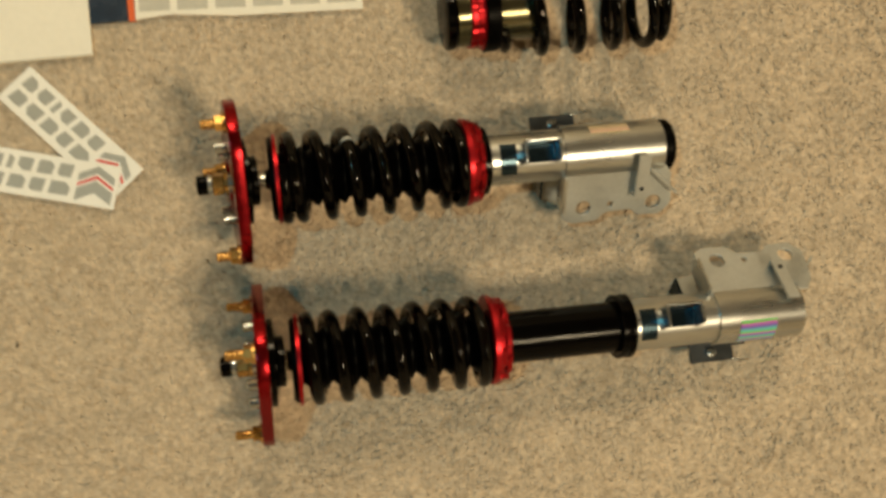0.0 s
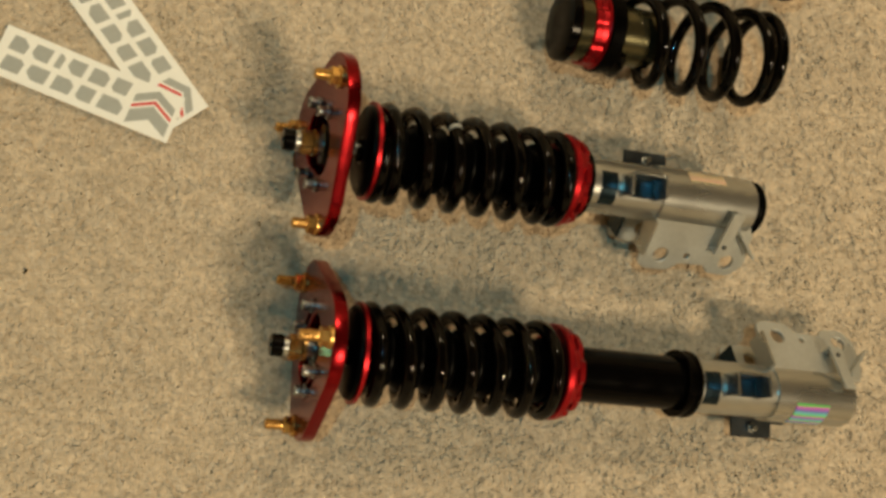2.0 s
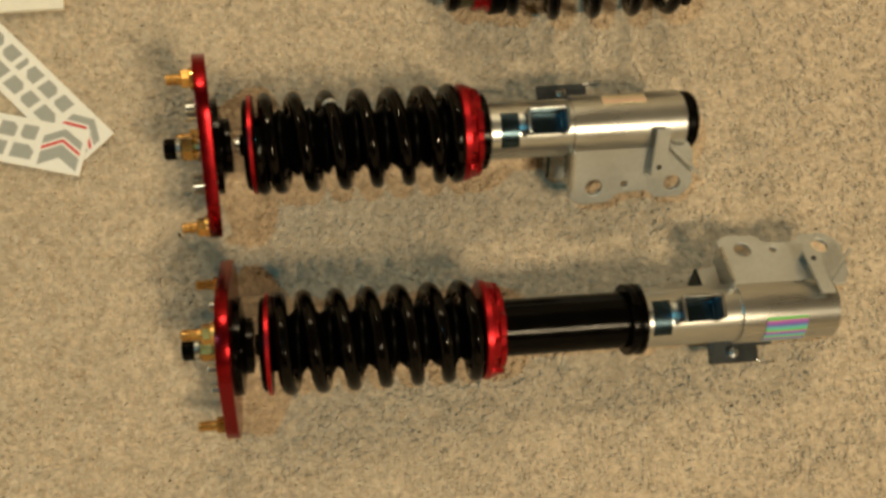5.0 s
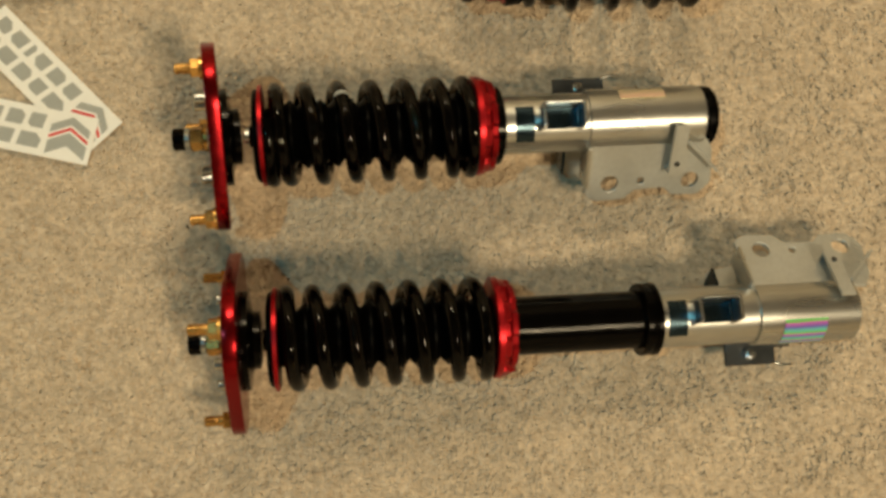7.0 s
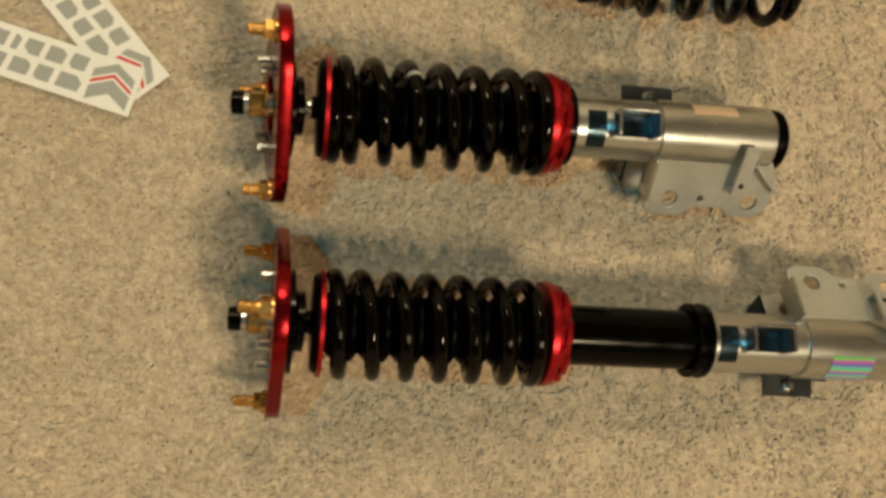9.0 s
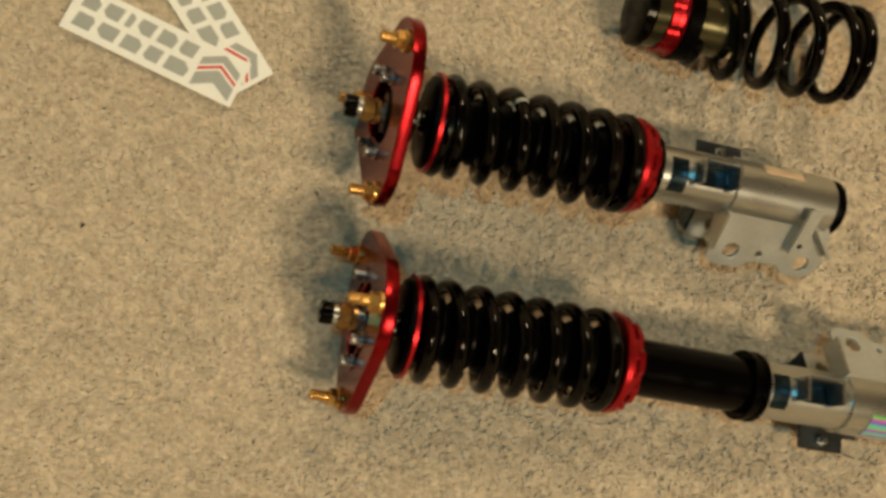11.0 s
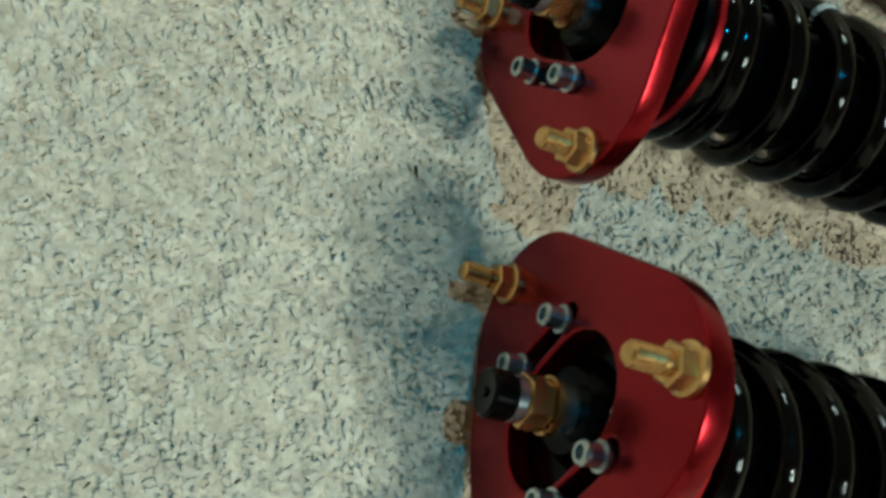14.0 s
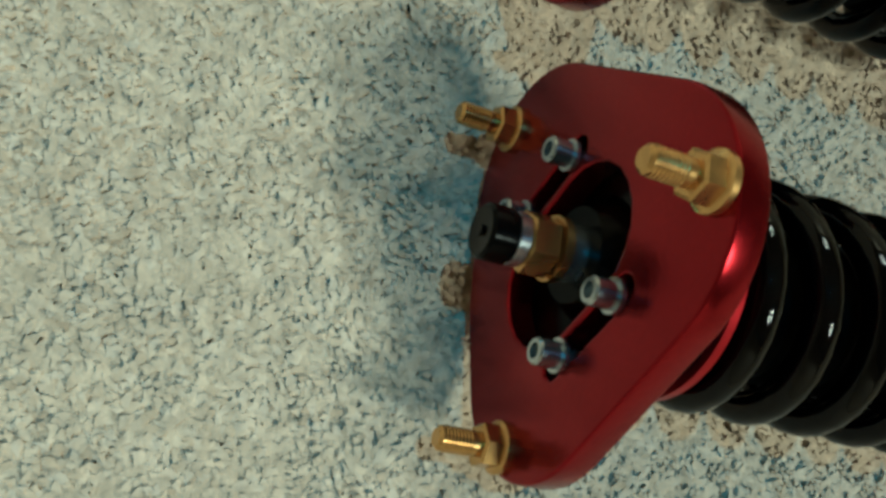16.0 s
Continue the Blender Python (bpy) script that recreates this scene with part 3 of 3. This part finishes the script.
def long_strut():
    root = thing("coilover_strut", "extended black and red coilover strut with black threaded tube on carpet", "coilover", on_axis(-0.181, -0.103, 0.0735, 13.9, -2.0), "coilover struts on the carpet")
    s, seat = 0.0322, 0.0680
    top_mount(root, s, radians(85), radians(60), 1.2, 0.0075, 0.0, 3.0)
    top_hardware(root, s, seat)
    coilover_body(root, seat, radians(-10), 5.81, 0.45, end=0.2495)
    lower_perch(root, 0.004)
    part("threaded_tube", lathe([(0.258, 0.0225), (0.259, 0.0247), (0.379, 0.0247), (0.380, 0.0225)], 64), SATIN, root, "glossy black damper tube")
    part("body_collar", lathe([(0.3740, 0.024), (0.3740, 0.0300), (0.3750, 0.0312), (0.3790, 0.0312), (0.3800, 0.0300), (0.3835, 0.0298), (0.3842, 0.0312), (0.3880, 0.0312), (0.3888, 0.0290), (0.3895, 0.026)], 44), SATIN, root, "black flanged lock collar")
    part("damper_body", lathe([(0.386, 0.023), (0.3890, 0.0240), (0.3905, 0.0255), (0.477, 0.0255), (0.477, 0.020)], 48), SILVER, root, "brushed silver damper tube")
    part("bracket_sleeve", lathe([(0.474, 0.0238), (0.4745, 0.0280), (0.5635, 0.0280), (0.5650, 0.0255), (0.5650, 0.020)], 48), SILVER, root, "silver bracket sleeve")
    knuckle_bracket(root, 0.4725, 30, 1)
    hose_clip(root, 0.4130, radians(-5), 0.0255)
    sensor_tab(root, 0.462, -1, -0.030)
    tube_label(root, 0.495, 0.533, 0.0280, radians(108), radians(162), HOLO, "iridescent green and pink foil label")
    return root


short_strut()
long_strut()


# ---- rear coilovers: a threaded sleeve with red collars and an open spring ----
def rear_coilover(m, label):
    root = thing("rear_coilover", label, "coilover", m, "rear coilovers on the carpet")
    part("end_flange", lathe([(-0.015, 0.012), (-0.015, 0.031), (-0.0135, 0.0340), (-0.006, 0.0345), (-0.004, 0.0330), (-0.004, 0.028)], 44), SATIN, root, "black end flange")
    part("sleeve", lathe([(-0.004, 0.0295), (-0.003, 0.0320), (0.0095, 0.0315), (0.0105, 0.0285), (0.081, 0.0285), (0.0825, 0.0272), (0.0825, 0.024)], 48), BRONZE, root, "olive zinc threaded sleeve")
    part("lock_ring", lathe([(0.0100, 0.029), (0.0100, 0.0335, 1), (0.0108, 0.0345, 1), (0.0162, 0.0345, 1), (0.0170, 0.0335, 1), (0.0170, 0.029)], 72, (11, 0.3, 0.0020)), RED_SATIN_LIT, root, "red anodised lock ring")
    part("spring_perch", lathe([(0.0172, 0.029), (0.0172, 0.0340, 1), (0.0225, 0.0345, 1), (0.0230, 0.0365), (0.0240, 0.0370), (0.0245, 0.030)], 72, (11, 0.3, 0.0020)), RED_SATIN_LIT, root, "red anodised spring perch")
    part("rubber_seat", lathe([(0.0247, 0.029), (0.0247, 0.0375), (0.0260, 0.0395), (0.0390, 0.0385), (0.0400, 0.0360), (0.0400, 0.029)], 44), RUBBER, root, "black rubber spring seat")
    pts, total = [], 5.08
    for i in range(170):
        u = total * i / 169
        grow = 0.0350 + 0.0085 * min(1.0, u / 1.3)
        rise = 0.0388 * u if u < 4.05 else 0.157 + (u - 4.05) * 0.010
        a = radians(-215) + 2 * math.pi * u
        pts.append((0.0420 + rise, grow * math.cos(a), grow * math.sin(a)))
    part("coil_spring", tube_along(pts, 0.0062), BLACK, root, "glossy black open coil spring")
    return root


rear_coilover(on_axis(-0.010, 0.281, 0.0490, 15.5, 0), "rear coilover with red collars and open black spring on carpet")
rear_coilover(on_axis(0.010, 0.418, 0.0490, 15.5, 0), "second rear coilover lying behind the first on carpet")


# ---- sticker sheets and papers ----
def flat(points, z, thick, bevel=0.0001):
    me = sheet([points], thick, bevel)
    me.transform(Matrix.Translation((0, 0, z)))
    return me


def sticker_sheet(m, z, label):
    """A die-cut sticker on backing paper: two rows of grey blocks for the lettering and a chevron badge. x runs from the badge along the rows."""
    root = thing("sticker_sheet", label, "sticker", m @ Matrix.Translation((0, 0, z)), "stickers on the carpet")
    part("backing", flat([(0, 0), (0.155, 0), (0.155, 0.0445), (0, 0.0445)], 0, 0.0006), VINYL, root, "cream backing paper")
    top = 0.00062

    def ink(name, pts, material):
        part(name, flat(pts, top, 0.00025, 0.00004), material, root)

    def glyph(x, w, y0, y1, k):
        """A plain leaning block with one cut corner."""
        c, lean = 0.0030 + 0.0012 * (k % 3), 0.0016
        if k % 2:
            pts = [(x + c, y0), (x + w, y0), (x + w + lean, y1), (x + lean, y1), (x, y0 + c)]
        else:
            pts = [(x, y0), (x + w, y0), (x + w + lean, y1 - c), (x + w + lean - c, y1), (x + lean, y1)]
        ink("letter_block", pts, GREYINK)

    for y0, x, widths in ((0.0240, 0.045, (1.35, 0.95, 1.1, 1.15, 1.1)), (0.0055, 0.045, (1.0, 1.1, 1.0, 0.4, 1.05, 1.0))):
        step = 0.101 / (sum(widths) + 0.38 * (len(widths) - 1))
        for k, wide in enumerate(widths):
            glyph(x, step * wide, y0 + 0.0006, y0 + 0.0139, k + len(widths))
            x += step * (wide + 0.38)
    # badge: stacked chevrons
    x, w, h = 0.0045, 0.035, 0.010
    for y, d, material, name in ((0.0035, 0.0075, GREYINK, "badge_bar"), (0.0132, 0.0030, REDINK, "badge_stripe"), (0.0185, 0.0125, GREYINK, "badge_bar")):
        ink(name, [(x, y + h), (x + w / 2, y), (x + w, y + h), (x + w, y + h + d), (x + w / 2, y + d), (x, y + h + d)], material)
    return root


def frame_of(origin, x_dir, y_dir):
    m = Matrix.Identity(4)
    xd, yd = Vector((*x_dir, 0)).normalized(), Vector((*y_dir, 0)).normalized()
    for i, w in enumerate((xd, yd, Vector((0, 0, 1)))):
        m.col[i][:3] = w
    m.translation = (*origin, 0)
    return m


# reading direction runs away from the badge; both lie face up
sticker_sheet(frame_of((-0.297, 0.083), (-0.829, 0.559), (-0.559, -0.829)), 0.0006, "cream sticker sheet with grey blocks and red stripe badge")
sticker_sheet(frame_of((-0.3175, 0.0815), (-0.9999, 0.010), (-0.010, -0.9999)), 0.0022, "overlapping cream sticker sheet with grey blocks and red stripe")


def papers():
    root = thing("paper_pad", "plain cream paper pad lying on carpet", "paper", frame_of((-0.367, 0.191), (-0.95, -0.30), (-0.235, 0.97)))
    part("pad", flat(rounded([(0, 0, 0.001), (0.21, 0, 0.001), (0.21, 0.16, 0.001), (0, 0.16, 0.001)]), 0.0, 0.005, 0.0005), PAPER, root)
    part("cover_sheet", flat([(0.0005, 0.0005), (0.209, 0.0005), (0.209, 0.159), (0.0005, 0.159)], 0.0052, 0.0004), PAPER, root, "top sheet of cream paper")
    root = thing("card_box", "navy glossy card sleeve with an orange edge stripe", "card", frame_of((-0.385, 0.221), (0.955, 0.297), (-0.25, 0.968)))
    part("card", flat([(0, 0), (0.047, 0), (0.047, 0.12), (0, 0.12)], 0.0, 0.003, 0.0004), NAVY, root, "navy glossy card")
    part("stripe", flat([(0.0475, -0.0008), (0.0540, -0.0008), (0.0540, 0.12), (0.0475, 0.12)], 0.0, 0.0032, 0.0004), ORANGE, root, "orange card stripe")
    root = thing("leaflet", "folded cream instruction leaflet with pale grey printed panels", "paper", frame_of((-0.333, 0.236), (0.972, 0.235), (-0.235, 0.972)))
    ob = part("page", flat([(0, 0), (0.036, 0.004), (0.10, -0.0005), (0.234, 0.0), (0.234, 0.15), (0, 0.15)], 0.002, 0.0008, 0.0002), PAPER, root, "folded page")
    for k in range(6):
        x = 0.004 + k * 0.0385
        part("printed_panel", flat([(x, 0.0085), (x + 0.031, 0.0085), (x + 0.031, 0.05), (x, 0.05)], 0.00285, 0.00025, 0.00005), PRINT, root)
    return root


papers()


def lint(x, y, size, turn):
    bm = bmesh.new()
    bmesh.ops.create_icosphere(bm, subdivisions=2, radius=1)
    for v in bm.verts:
        v.co = Vector((v.co.x * size * 1.8, v.co.y * size * 0.7, v.co.z * size * 0.6)) * (1 + 0.35 * noise.noise(v.co * 2.3 + Vector((x, y, 0)) * 50))
    ob = new("lint_speck", finish(bm))
    ob.data.materials.append(RUBBER)
    ob.matrix_world = pose(x, y, 0.0006, 0, 0, turn)
    return tagged(ob, "tiny dark speck of lint caught in carpet", "lint", "lint on the carpet")


lint(0.312, -0.067, 0.0013, 20)
lint(-0.382, -0.107, 0.0014, 70)
lint(-0.219, 0.0005, 0.0013, 120)

# ---- the pile, last ----
carpet_pile(-0.63, 0.66, -0.41, 0.58, 0.0027)
